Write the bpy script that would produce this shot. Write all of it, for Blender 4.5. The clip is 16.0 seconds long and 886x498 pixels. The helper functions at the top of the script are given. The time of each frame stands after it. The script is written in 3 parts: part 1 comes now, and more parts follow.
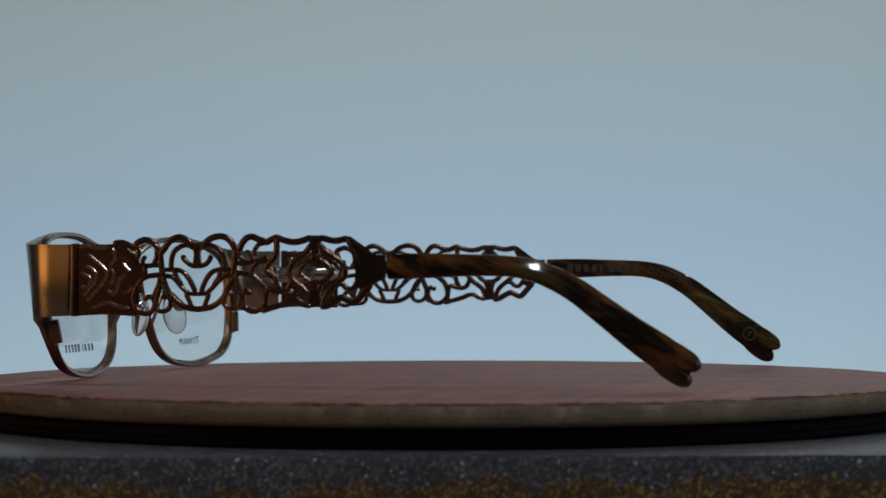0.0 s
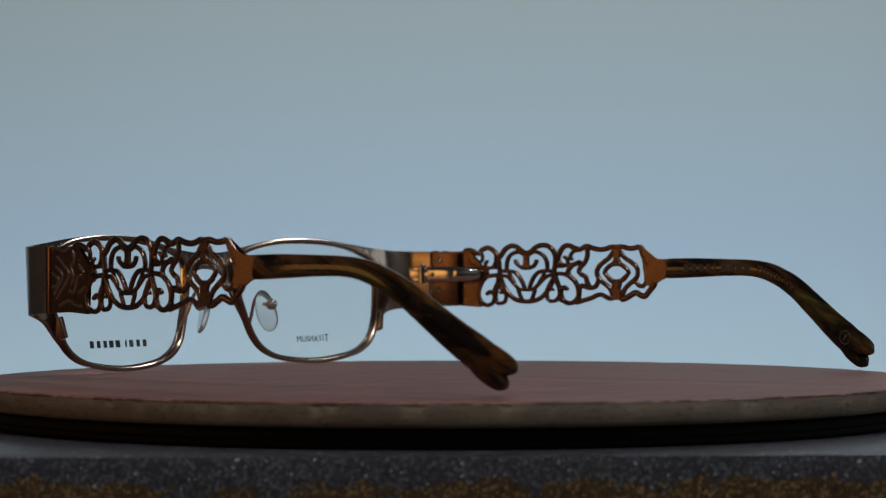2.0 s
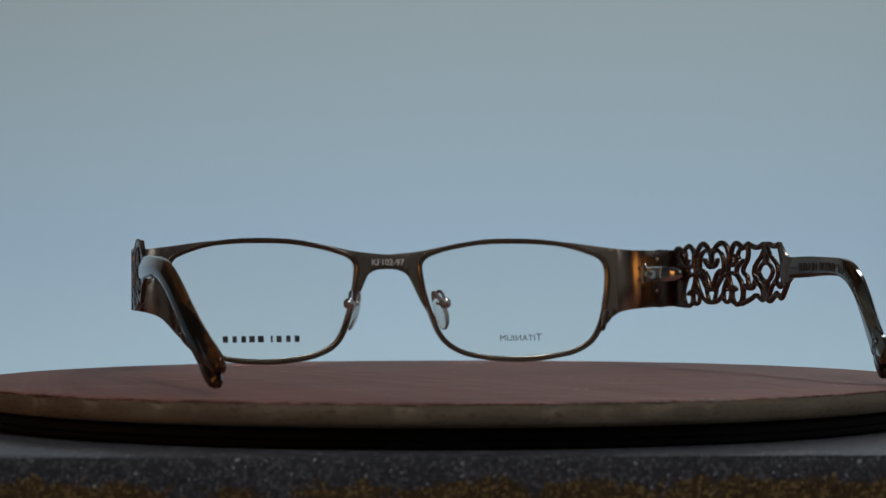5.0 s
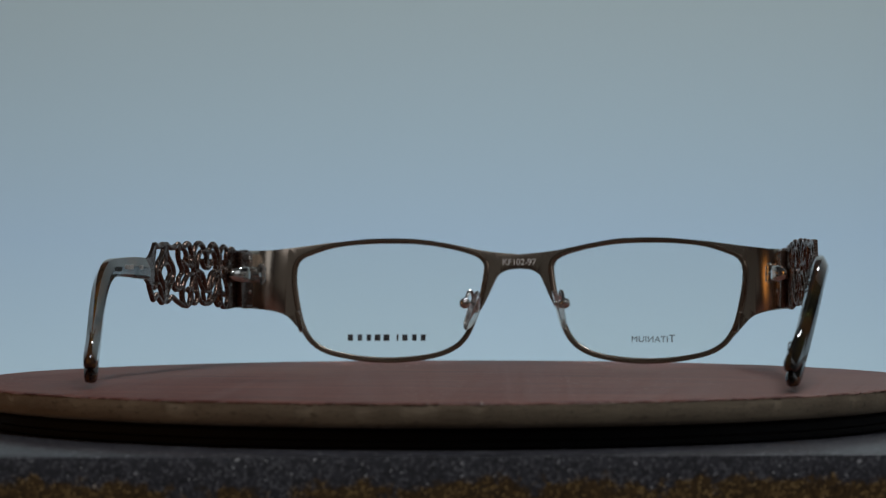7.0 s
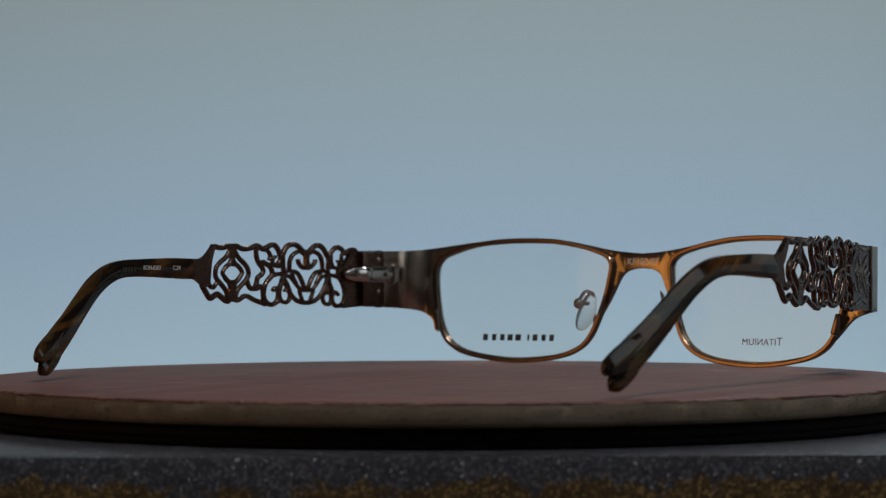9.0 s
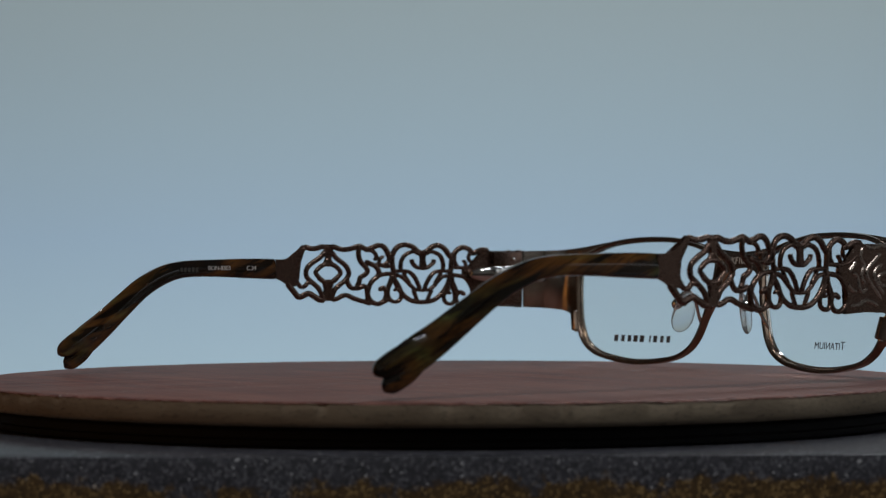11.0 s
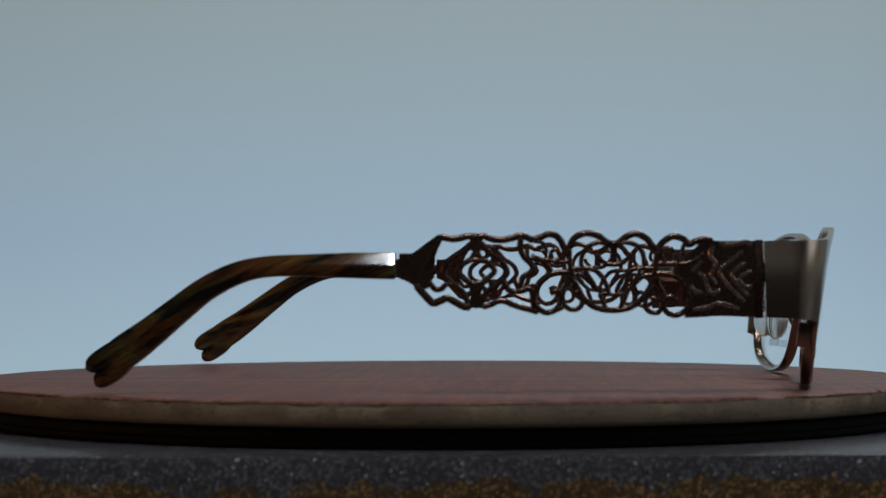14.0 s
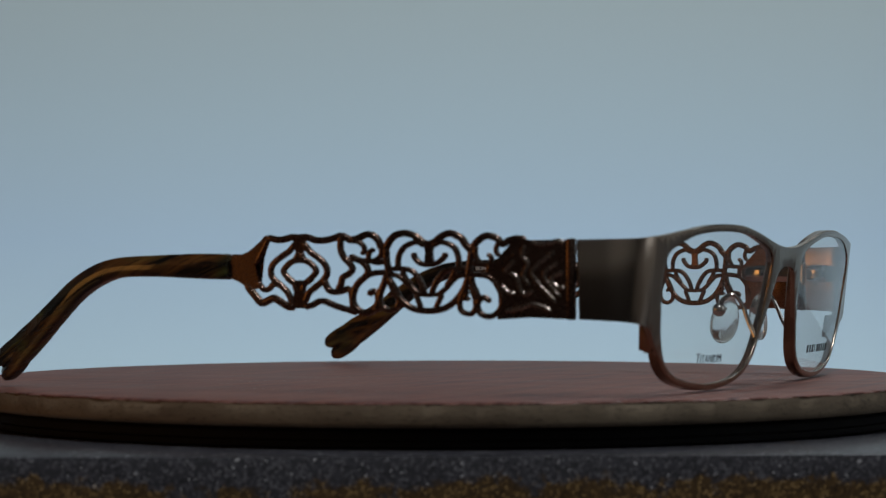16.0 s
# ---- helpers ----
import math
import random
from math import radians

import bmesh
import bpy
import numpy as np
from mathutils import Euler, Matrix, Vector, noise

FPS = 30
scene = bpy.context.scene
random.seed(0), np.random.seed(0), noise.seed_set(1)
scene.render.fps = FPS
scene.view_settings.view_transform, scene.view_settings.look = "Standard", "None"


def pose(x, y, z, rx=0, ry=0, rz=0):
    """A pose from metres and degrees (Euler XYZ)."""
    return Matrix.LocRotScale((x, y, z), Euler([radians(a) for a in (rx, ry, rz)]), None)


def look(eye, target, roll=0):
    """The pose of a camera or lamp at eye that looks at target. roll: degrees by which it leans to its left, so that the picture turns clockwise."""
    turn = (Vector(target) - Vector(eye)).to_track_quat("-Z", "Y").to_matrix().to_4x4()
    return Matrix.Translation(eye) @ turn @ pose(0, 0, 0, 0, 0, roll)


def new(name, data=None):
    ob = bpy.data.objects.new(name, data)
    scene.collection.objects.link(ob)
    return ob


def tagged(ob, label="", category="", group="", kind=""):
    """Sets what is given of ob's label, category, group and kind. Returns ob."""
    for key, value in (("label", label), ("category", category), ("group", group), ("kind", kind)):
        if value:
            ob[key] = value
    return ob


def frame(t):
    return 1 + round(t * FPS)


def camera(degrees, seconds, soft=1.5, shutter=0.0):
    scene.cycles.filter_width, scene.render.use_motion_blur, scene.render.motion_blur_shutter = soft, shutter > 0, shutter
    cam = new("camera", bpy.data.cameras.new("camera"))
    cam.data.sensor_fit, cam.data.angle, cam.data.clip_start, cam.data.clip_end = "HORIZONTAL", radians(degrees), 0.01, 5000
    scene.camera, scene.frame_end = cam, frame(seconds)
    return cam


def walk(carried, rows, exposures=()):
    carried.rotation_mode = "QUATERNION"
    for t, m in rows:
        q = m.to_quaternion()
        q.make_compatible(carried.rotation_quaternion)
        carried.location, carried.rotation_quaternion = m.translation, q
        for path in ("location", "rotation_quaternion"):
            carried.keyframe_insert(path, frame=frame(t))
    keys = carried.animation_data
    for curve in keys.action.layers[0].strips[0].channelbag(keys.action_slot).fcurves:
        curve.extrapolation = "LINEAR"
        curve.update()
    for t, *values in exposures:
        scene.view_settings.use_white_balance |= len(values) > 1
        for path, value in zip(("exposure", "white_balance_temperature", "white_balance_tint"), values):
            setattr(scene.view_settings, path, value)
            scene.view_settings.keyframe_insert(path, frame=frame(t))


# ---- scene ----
# Camera: stands still in front of a small turntable.
cam = camera(21.54, 16.0, soft=1.2)
cam.data.dof.use_dof = True
cam.data.dof.focus_distance = 0.54
cam.data.dof.aperture_fstop = 30.0
EYE = Vector((-0.0007, -0.54, 0.02305))
STAND = look(EYE, EYE + Vector((0, math.cos(radians(0.704)), math.sin(radians(0.704)))), -0.1)
walk(cam, [(0.0, STAND), (16.0, STAND)],
     exposures=[(0.0, 0.20), (1.0, 0.15), (2.0, 0.14), (3.5, 0.12), (7.0, 0.04), (9.0, 0.01), (11.5, 0.14), (12.5, 0.18), (13.5, 0.21), (14.5, 0.13), (16.0, 0.14)])


def turn_at(t):
    """The turntable's angle in degrees, slowly clockwise."""
    return 75.57 - 12.039 * t + 0.00214 * t * t


# ---- light ----
world = bpy.data.worlds.new("room_light")
scene.world = world
world.use_nodes = True
world.node_tree.nodes["Background"].inputs[0].default_value = (0.50, 0.56, 0.62, 1)
world.node_tree.nodes["Background"].inputs[1].default_value = 0.13


def area_lamp(name, eye, target, sx, sy, power, color):
    data = bpy.data.lights.new(name, "AREA")
    data.shape, data.size, data.size_y, data.energy, data.color = "RECTANGLE", sx, sy, power, color
    ob = new(name, data)
    ob.matrix_world = look(eye, target)
    return ob


# added fill, unseen behind the counter, to brighten the backdrop from below
area_lamp("backdrop_fill", (0.0, 0.55, -0.58), (0, 1.15, 0.12), 1.4, 0.25, 6.25, (0.755, 0.92, 1.03))
# added grey-blue light from the right; its source is unseen
area_lamp("right_fill", (1.45, -0.35, 0.65), (0, 0.1, 0.05), 0.7, 0.9, 1.3, (0.85, 0.93, 1.0))
area_lamp("warm_lamp", (-1.32, -0.45, 0.23), (0, 0, 0.02), 0.6, 0.5, 1.1, (1.0, 0.45, 0.11))
area_lamp("ceiling_lamp", (0.36, -0.55, 1.30), (0, 0, 0), 0.16, 0.16, 2.6, (0.92, 0.96, 1.0))
area_lamp("ceiling_lamp", (0.07, -0.92, 1.27), (0, 0, 0), 0.13, 0.13, 4.6, (0.92, 0.96, 1.0))
# unseen lamp high at the back, added for highlights on upper edges
area_lamp("rear_edge_light", (0.50, 0.90, 1.22), (0, 0, 0), 0.22, 0.14, 3.5, (0.90, 0.95, 1.0))


# ---- materials ----
def material(name, base, rough=0.5, metal=0.0, spec=0.5):
    m = bpy.data.materials.new(name)
    m.use_nodes = True
    b = m.node_tree.nodes["Principled BSDF"]
    b.inputs["Base Color"].default_value = (*base, 1)
    b.inputs["Roughness"].default_value = rough
    b.inputs["Metallic"].default_value = metal
    b.inputs["Specular IOR Level"].default_value = spec
    return m, m.node_tree.nodes, m.node_tree.links, b


def coords(nodes, links, scale=(1, 1, 1), rot=(0, 0, 0)):
    c, mp = nodes.new("ShaderNodeTexCoord"), nodes.new("ShaderNodeMapping")
    mp.inputs["Scale"].default_value = scale
    mp.inputs["Rotation"].default_value = rot
    links.new(c.outputs["Object"], mp.inputs["Vector"])
    return mp.outputs["Vector"]


def noise_tex(nodes, links, vec, scale, detail=4.0, rough=0.55, distort=0.0):
    n = nodes.new("ShaderNodeTexNoise")
    n.inputs["Scale"].default_value, n.inputs["Detail"].default_value = scale, detail
    n.inputs["Roughness"].default_value, n.inputs["Distortion"].default_value = rough, distort
    links.new(vec, n.inputs["Vector"])
    return n.outputs["Fac"]


def ramp(nodes, links, fac, *stops):
    r = nodes.new("ShaderNodeValToRGB")
    e = r.color_ramp.elements
    while len(e) < len(stops):
        e.new(0.5)
    for el, (pos, col) in zip(e, stops):
        el.position, el.color = pos, (*col, 1)
    links.new(fac, r.inputs["Fac"])
    return r.outputs["Color"]


def bump(nodes, links, fac, b, strength, distance):
    n = nodes.new("ShaderNodeBump")
    n.inputs["Strength"].default_value, n.inputs["Distance"].default_value = strength, distance
    links.new(fac, n.inputs["Height"])
    links.new(n.outputs["Normal"], b.inputs["Normal"])


def mix_color(nodes, links, fac, a, c):
    n = nodes.new("ShaderNodeMix")
    n.data_type = "RGBA"
    links.new(fac, n.inputs["Factor"])
    for src, k in ((a, 6), (c, 7)):
        if isinstance(src, tuple):
            n.inputs[k].default_value = (*src, 1)
        else:
            links.new(src, n.inputs[k])
    return n.outputs[2]


def satin_metal(name, c0, c1, rough):
    """Brushed lacquered metal: fine brush lines and faint cloudy wear."""
    m, nd, lk, b = material(name, c0, rough, 1.0)
    v = coords(nd, lk, (1, 1, 1))
    fine = noise_tex(nd, lk, v, 3500, 3)
    cloud = noise_tex(nd, lk, coords(nd, lk), 60, 4)
    col = ramp(nd, lk, cloud, (0.3, c0), (0.7, c1))
    lk.new(col, b.inputs["Base Color"])
    rr = ramp(nd, lk, fine, (0.25, (rough - 0.03,) * 3), (0.75, (rough + 0.04,) * 3))
    lk.new(rr, b.inputs["Roughness"])
    bump(nd, lk, fine, b, 0.012, 0.00004)
    return m


BROWN = satin_metal("brown_satin_metal", (0.43, 0.35, 0.28), (0.49, 0.40, 0.325), 0.23)
DARK = satin_metal("dark_bronze_metal", (0.14, 0.088, 0.068), (0.18, 0.115, 0.090), 0.27)
# same metal as the temples; its glints are put into this lighter colour
GLINT = satin_metal("relief_glint_metal", (0.34, 0.28, 0.24), (0.40, 0.33, 0.28), 0.27)
RIM = satin_metal("brown_rim_metal", (0.28, 0.195, 0.145), (0.33, 0.235, 0.175), 0.22)
STEEL = satin_metal("polished_steel", (0.62, 0.60, 0.58), (0.68, 0.66, 0.63), 0.14)


def streaks(nodes, links, angle, length, width):
    """Object coordinates drawn out along a line that drops backwards by the angle."""
    c, mp = nodes.new("ShaderNodeTexCoord"), nodes.new("ShaderNodeMapping")
    mp.vector_type = "TEXTURE"
    mp.inputs["Rotation"].default_value = (radians(angle), 0, 0)
    mp.inputs["Scale"].default_value = (width, length, width)
    links.new(c.outputs["Object"], mp.inputs["Vector"])
    return mp.outputs["Vector"]


def acetate():
    """Dark tortoiseshell with amber and green streaks along the length."""
    m, nd, lk, b = material("tortoiseshell_acetate", (0.05, 0.03, 0.015), 0.10, 0.0, 0.4)
    v = streaks(nd, lk, 24, 6.0, 0.9)
    big = noise_tex(nd, lk, v, 230, 3, 0.55, 0.4)
    small = noise_tex(nd, lk, streaks(nd, lk, 28, 9.0, 0.7), 700, 3)
    hue = noise_tex(nd, lk, coords(nd, lk, (1.0, 0.5, 1.0)), 90, 2)
    amber = ramp(nd, lk, big, (0.44, (0.009, 0.006, 0.004)), (0.51, (0.058, 0.025, 0.009)), (0.60, (0.110, 0.044, 0.012)), (0.70, (0.15, 0.070, 0.018)))
    green = ramp(nd, lk, big, (0.44, (0.008, 0.007, 0.005)), (0.52, (0.030, 0.026, 0.010)), (0.60, (0.062, 0.062, 0.018)), (0.70, (0.105, 0.115, 0.036)))
    base = mix_color(nd, lk, ramp(nd, lk, hue, (0.48, (0, 0, 0)), (0.62, (1, 1, 1))), amber, green)
    col = mix_color(nd, lk, ramp(nd, lk, small, (0.50, (0, 0, 0)), (0.66, (0.7, 0.7, 0.7))), base, (0.018, 0.010, 0.006))
    lk.new(col, b.inputs["Base Color"])
    b.inputs["Coat Weight"].default_value, b.inputs["Coat Roughness"].default_value = 0.3, 0.02
    bump(nd, lk, small, b, 0.04, 0.0002)
    return m


ACETATE = acetate()


def clear(name, color, rough, ior):
    m, nd, lk, b = material(name, color, rough)
    b.inputs["Transmission Weight"].default_value = 1.0
    b.inputs["IOR"].default_value = ior
    sm = noise_tex(nd, lk, coords(nd, lk), 70, 5)
    lk.new(ramp(nd, lk, sm, (0.5, (rough,) * 3), (0.9, (rough + 0.04,) * 3)), b.inputs["Roughness"])
    return m


LENS = clear("clear_lens", (0.99, 0.985, 0.955), 0.0, 1.3)
SILICONE = clear("clear_silicone", (0.95, 0.95, 0.93), 0.08, 1.4)
SILICONE.node_tree.nodes["Principled BSDF"].inputs["Transmission Weight"].default_value = 0.93
INK = material("black_print", (0.02, 0.02, 0.025), 0.4)[0]
FAINT_INK = material("faint_print", (0.050, 0.046, 0.038), 0.5)[0]
EMBLEM = material("grey_inlay", (0.11, 0.105, 0.10), 0.35, 0.4)[0]
PALE_INK = material("pale_print", (0.72, 0.70, 0.66), 0.5)[0]
BLACK = material("black_rubber", (0.009, 0.0085, 0.009), 0.7, 0.0, 0.15)
bump(BLACK[1], BLACK[2], noise_tex(BLACK[1], BLACK[2], coords(BLACK[1], BLACK[2]), 800), BLACK[3], 0.2, 0.0003)
BLACK = BLACK[0]


def veneer_material():
    m, nd, lk, b = material("reddish_wood_veneer", (0.25, 0.12, 0.09), 0.55, 0.0, 0.3)
    v = coords(nd, lk, (1.0, 14.0, 1.0), (0, 0, 0.4))
    grain = noise_tex(nd, lk, v, 26, 6, 0.6, 0.3)
    pores = noise_tex(nd, lk, coords(nd, lk, (1.0, 30.0, 1.0), (0, 0, 0.4)), 110, 3, 0.6)
    patch = noise_tex(nd, lk, coords(nd, lk), 18, 3)
    base = ramp(nd, lk, grain, (0.30, (0.085, 0.030, 0.024)), (0.52, (0.195, 0.080, 0.063)), (0.72, (0.28, 0.132, 0.102)))
    dark = mix_color(nd, lk, ramp(nd, lk, pores, (0.60, (0, 0, 0)), (0.70, (0.8, 0.8, 0.8))), base, (0.06, 0.025, 0.018))
    col = mix_color(nd, lk, ramp(nd, lk, patch, (0.4, (0, 0, 0)), (0.75, (0.35, 0.35, 0.35))), dark, (0.25, 0.13, 0.10))
    dust = nd.new("ShaderNodeTexVoronoi")
    dust.inputs["Scale"].default_value = 420
    lk.new(coords(nd, lk), dust.inputs["Vector"])
    thin = noise_tex(nd, lk, coords(nd, lk), 45, 3)
    near = ramp(nd, lk, dust.outputs["Distance"], (0.07, (1, 1, 1)), (0.13, (0, 0, 0)))
    some = ramp(nd, lk, thin, (0.50, (0, 0, 0)), (0.60, (1, 1, 1)))
    mul = nd.new("ShaderNodeMath")
    mul.operation = "MULTIPLY"
    lk.new(near, mul.inputs[0])
    lk.new(some, mul.inputs[1])
    col = mix_color(nd, lk, mul.outputs[0], col, (0.55, 0.50, 0.46))
    lk.new(col, b.inputs["Base Color"])
    lk.new(ramp(nd, lk, grain, (0.3, (0.48,) * 3), (0.8, (0.62,) * 3)), b.inputs["Roughness"])
    bump(nd, lk, pores, b, 0.25, 0.0003)
    return m


VENEER = veneer_material()


def core_material():
    m, nd, lk, b = material("raw_board_edge", (0.15, 0.10, 0.06), 0.7)
    n1 = noise_tex(nd, lk, coords(nd, lk, (1, 1, 5)), 60, 5)
    n2 = noise_tex(nd, lk, coords(nd, lk, (1, 1, 2)), 700, 3)
    base = ramp(nd, lk, n1, (0.3, (0.185, 0.138, 0.092)), (0.7, (0.30, 0.235, 0.160)))
    col = mix_color(nd, lk, ramp(nd, lk, n2, (0.55, (0, 0, 0)), (0.75, (0.6, 0.6, 0.6))), base, (0.06, 0.04, 0.025))
    lk.new(col, b.inputs["Base Color"])
    bump(nd, lk, n2, b, 0.4, 0.0003)
    return m


CORE = core_material()


def granite():
    m, nd, lk, b = material("speckled_granite", (0.05, 0.05, 0.06), 0.30, 0.0, 0.5)
    v = coords(nd, lk)
    vo = nd.new("ShaderNodeTexVoronoi")
    vo.inputs["Scale"].default_value = 1700
    lk.new(v, vo.inputs["Vector"])
    grey = ramp(nd, lk, vo.outputs["Color"], (0.0, (0.02, 0.02, 0.023)), (0.55, (0.050, 0.050, 0.060)), (0.88, (0.13, 0.13, 0.145)), (0.99, (0.6, 0.6, 0.62)))
    gold = ramp(nd, lk, vo.outputs["Color"], (0.0, (0.022, 0.014, 0.009)), (0.6, (0.095, 0.056, 0.022)), (1.0, (0.34, 0.22, 0.09)))
    patch = noise_tex(nd, lk, v, 160, 5, 0.7)
    sep, by_height, add = nd.new("ShaderNodeSeparateXYZ"), nd.new("ShaderNodeMapRange"), nd.new("ShaderNodeMath")
    lk.new(v, sep.inputs[0])
    # gold mixes in from just under the top edge downwards
    by_height.inputs["From Min"].default_value, by_height.inputs["From Max"].default_value = 0.0136, 0.0082
    by_height.inputs["To Min"].default_value, by_height.inputs["To Max"].default_value = -0.22, 0.16
    lk.new(sep.outputs["Z"], by_height.inputs["Value"])
    lk.new(by_height.outputs[0], add.inputs[0])
    broad, both = noise_tex(nd, lk, v, 9, 2), nd.new("ShaderNodeMath")
    both.operation = "MULTIPLY_ADD"
    both.inputs[1].default_value = 0.9
    lk.new(broad, both.inputs[0])
    lk.new(patch, both.inputs[2])
    lk.new(both.outputs[0], add.inputs[1])
    col = mix_color(nd, lk, ramp(nd, lk, add.outputs[0], (0.90, (0, 0, 0)), (1.0, (1, 1, 1))), grey, gold)
    lk.new(col, b.inputs["Base Color"])
    bump(nd, lk, noise_tex(nd, lk, v, 600, 3), b, 0.2, 0.0003)
    return m


GRANITE = granite()


def wall_paint(name, c0, c1):
    m, nd, lk, b = material(name, c0, 0.8)
    n1 = noise_tex(nd, lk, coords(nd, lk), 1.2, 3)
    n2 = noise_tex(nd, lk, coords(nd, lk), 180, 3)
    lk.new(ramp(nd, lk, n1, (0.3, c0), (0.7, c1)), b.inputs["Base Color"])
    bump(nd, lk, n2, b, 0.1, 0.0005)
    return m


def backdrop_paper():
    """Photo paper, light's gradient in its colour: grey-green at top, pale blue lower down."""
    m, nd, lk, b = material("light_graded_paper", (0.6, 0.68, 0.72), 0.9, 0.0, 0.1)
    c, sep, rng = nd.new("ShaderNodeTexCoord"), nd.new("ShaderNodeSeparateXYZ"), nd.new("ShaderNodeMapRange")
    lk.new(c.outputs["Object"], sep.inputs[0])
    rng.inputs["From Min"].default_value, rng.inputs["From Max"].default_value = -0.14, 0.125
    lk.new(sep.outputs["Z"], rng.inputs["Value"])
    col = ramp(nd, lk, rng.outputs[0], (0.0, (0.57, 0.68, 0.74)), (0.35, (0.54, 0.655, 0.76)), (0.65, (0.57, 0.67, 0.72)), (1.0, (0.60, 0.67, 0.67)))
    lk.new(col, b.inputs["Base Color"])
    bump(nd, lk, noise_tex(nd, lk, coords(nd, lk), 400, 3), b, 0.05, 0.0003)
    return m


PAPER = backdrop_paper()
DARK_WALL = wall_paint("dark_wall", (0.06, 0.058, 0.06), (0.08, 0.076, 0.077))
MID_WALL = wall_paint("mid_grey_paint", (0.16, 0.155, 0.15), (0.19, 0.185, 0.18))
PALE_WALL = wall_paint("pale_wall", (0.52, 0.50, 0.47), (0.58, 0.56, 0.52))


# ---- building helpers ----
def finish(bm, name, mat, smooth=True, angle=35):
    bmesh.ops.recalc_face_normals(bm, faces=bm.faces[:])
    me = bpy.data.meshes.new(name)
    bm.to_mesh(me)
    bm.free()
    me.materials.append(mat)
    if smooth:
        for f in me.polygons:
            f.use_smooth = True
        me.set_sharp_from_angle(angle=radians(angle))
    return me


def part(name, bm, mat, parent, label="", smooth=True, angle=35):
    ob = new(name, finish(bm, name, mat, smooth, angle))
    ob.parent = parent
    return tagged(ob, label)


def empty(name, label, category, m=None, group="", kind=""):
    ob = new(name)
    if m is not None:
        ob.matrix_world = m
    return tagged(ob, label, category, group, kind)


def spline(pts, closed=False, n=6):
    """Catmull-Rom through points of any dimension."""
    p = [Vector(q) for q in pts]
    k = len(p)
    if not closed:
        p = [2 * p[0] - p[1]] + p + [2 * p[-1] - p[-2]]
    out = []
    for i in range(k if closed else k - 1):
        a, b, c, d = (p[(i + j - 1) % k] for j in range(4)) if closed else p[i:i + 4]
        for j in range(n):
            t = j / n
            out.append(0.5 * (2 * b + (c - a) * t + (2 * a - 5 * b + 4 * c - d) * t * t + (3 * b - a - 3 * c + d) * t ** 3))
    if not closed:
        out.append(p[-2].copy())
    return out


def sweep(bm, path, section, closed=False, up=Vector((0, 0, 1))):
    """Sweep section(i, s) (list of 2D points across side and up) along a 3D path."""
    rings, k = [], len(path)
    for i, q in enumerate(path):
        a = path[(i - 1) % k] if closed or i else q
        b = path[(i + 1) % k] if closed or i < k - 1 else q
        tan = (b - a).normalized()
        side = tan.cross(up).normalized()
        top = side.cross(tan).normalized()
        rings.append([bm.verts.new(q + side * u + top * v) for u, v in section(i, i / max(1, k - 1))])
    m = len(rings[0])
    for i in range(k if closed else k - 1):
        r0, r1 = rings[i], rings[(i + 1) % k]
        for j in range(m):
            bm.faces.new((r0[j], r0[(j + 1) % m], r1[(j + 1) % m], r1[j]))
    if not closed:
        bm.faces.new(rings[0])
        bm.faces.new(rings[-1][::-1])
    return rings


def oval(rx, ry, n=12):
    return [(rx * math.cos(2 * math.pi * i / n), ry * math.sin(2 * math.pi * i / n)) for i in range(n)]


def chamfer(w, h, c):
    w, h = w / 2, h / 2
    return [(w, -h + c), (w, h - c), (w - c, h), (-w + c, h), (-w, h - c), (-w, -h + c), (-w + c, -h), (w - c, -h)]


def lathe(profile, n=96, wobble=None):
    """Turned solid from (radius, height) pairs, closed at the axis."""
    bm = bmesh.new()
    rings = []
    for k, (r, z) in enumerate(profile):
        ring = []
        for i in range(n):
            a = 2 * math.pi * i / n
            dr, dz = wobble(k, a) if wobble else (0, 0)
            ring.append(bm.verts.new(((r + dr) * math.cos(a), (r + dr) * math.sin(a), z + dz)))
        rings.append(ring)
    for r0, r1 in zip(rings, rings[1:]):
        for i in range(n):
            bm.faces.new((r0[i], r0[(i + 1) % n], r1[(i + 1) % n], r1[i]))
    bm.faces.new(rings[0])
    bm.faces.new(rings[-1])
    return bm


def block(bm, sx, sy, sz, m, bevel=0.0):
    res = bmesh.ops.create_cube(bm, size=1, matrix=m @ Matrix.Diagonal((sx, sy, sz, 1)))
    if bevel:
        edges = list({e for v in res["verts"] for e in v.link_edges})
        bmesh.ops.bevel(bm, geom=edges, offset=bevel, segments=2, affect="EDGES", profile=0.6)


def ball(bm, r, m):
    bmesh.ops.create_uvsphere(bm, u_segments=16, v_segments=10, radius=r, matrix=m)


def rod(bm, r, length, m, n=14):
    bmesh.ops.create_cone(bm, cap_ends=True, segments=n, radius1=r, radius2=r, depth=length, matrix=m)


def mirror_x(bm):
    bmesh.ops.transform(bm, matrix=Matrix.Diagonal((-1, 1, 1, 1)), verts=bm.verts[:])
    bmesh.ops.reverse_faces(bm, faces=bm.faces[:])
    return bm


MM = 0.001

# ---- the place: counter, backdrop and unseen walls added to close the room ----
bm = bmesh.new()
block(bm, 1.6, 0.33, 0.03, Matrix.Identity(4), 0.0022)
slab = tagged(new("countertop", finish(bm, "countertop", GRANITE)), "dark speckled granite countertop with gold flecks", "countertop", kind="structure")
slab.matrix_world = pose(0, 0.051, -0.0242, 0, 0, 1.4)

bm = bmesh.new()
block(bm, 1.5, 0.29, 0.8, Matrix.Identity(4), 0.004)
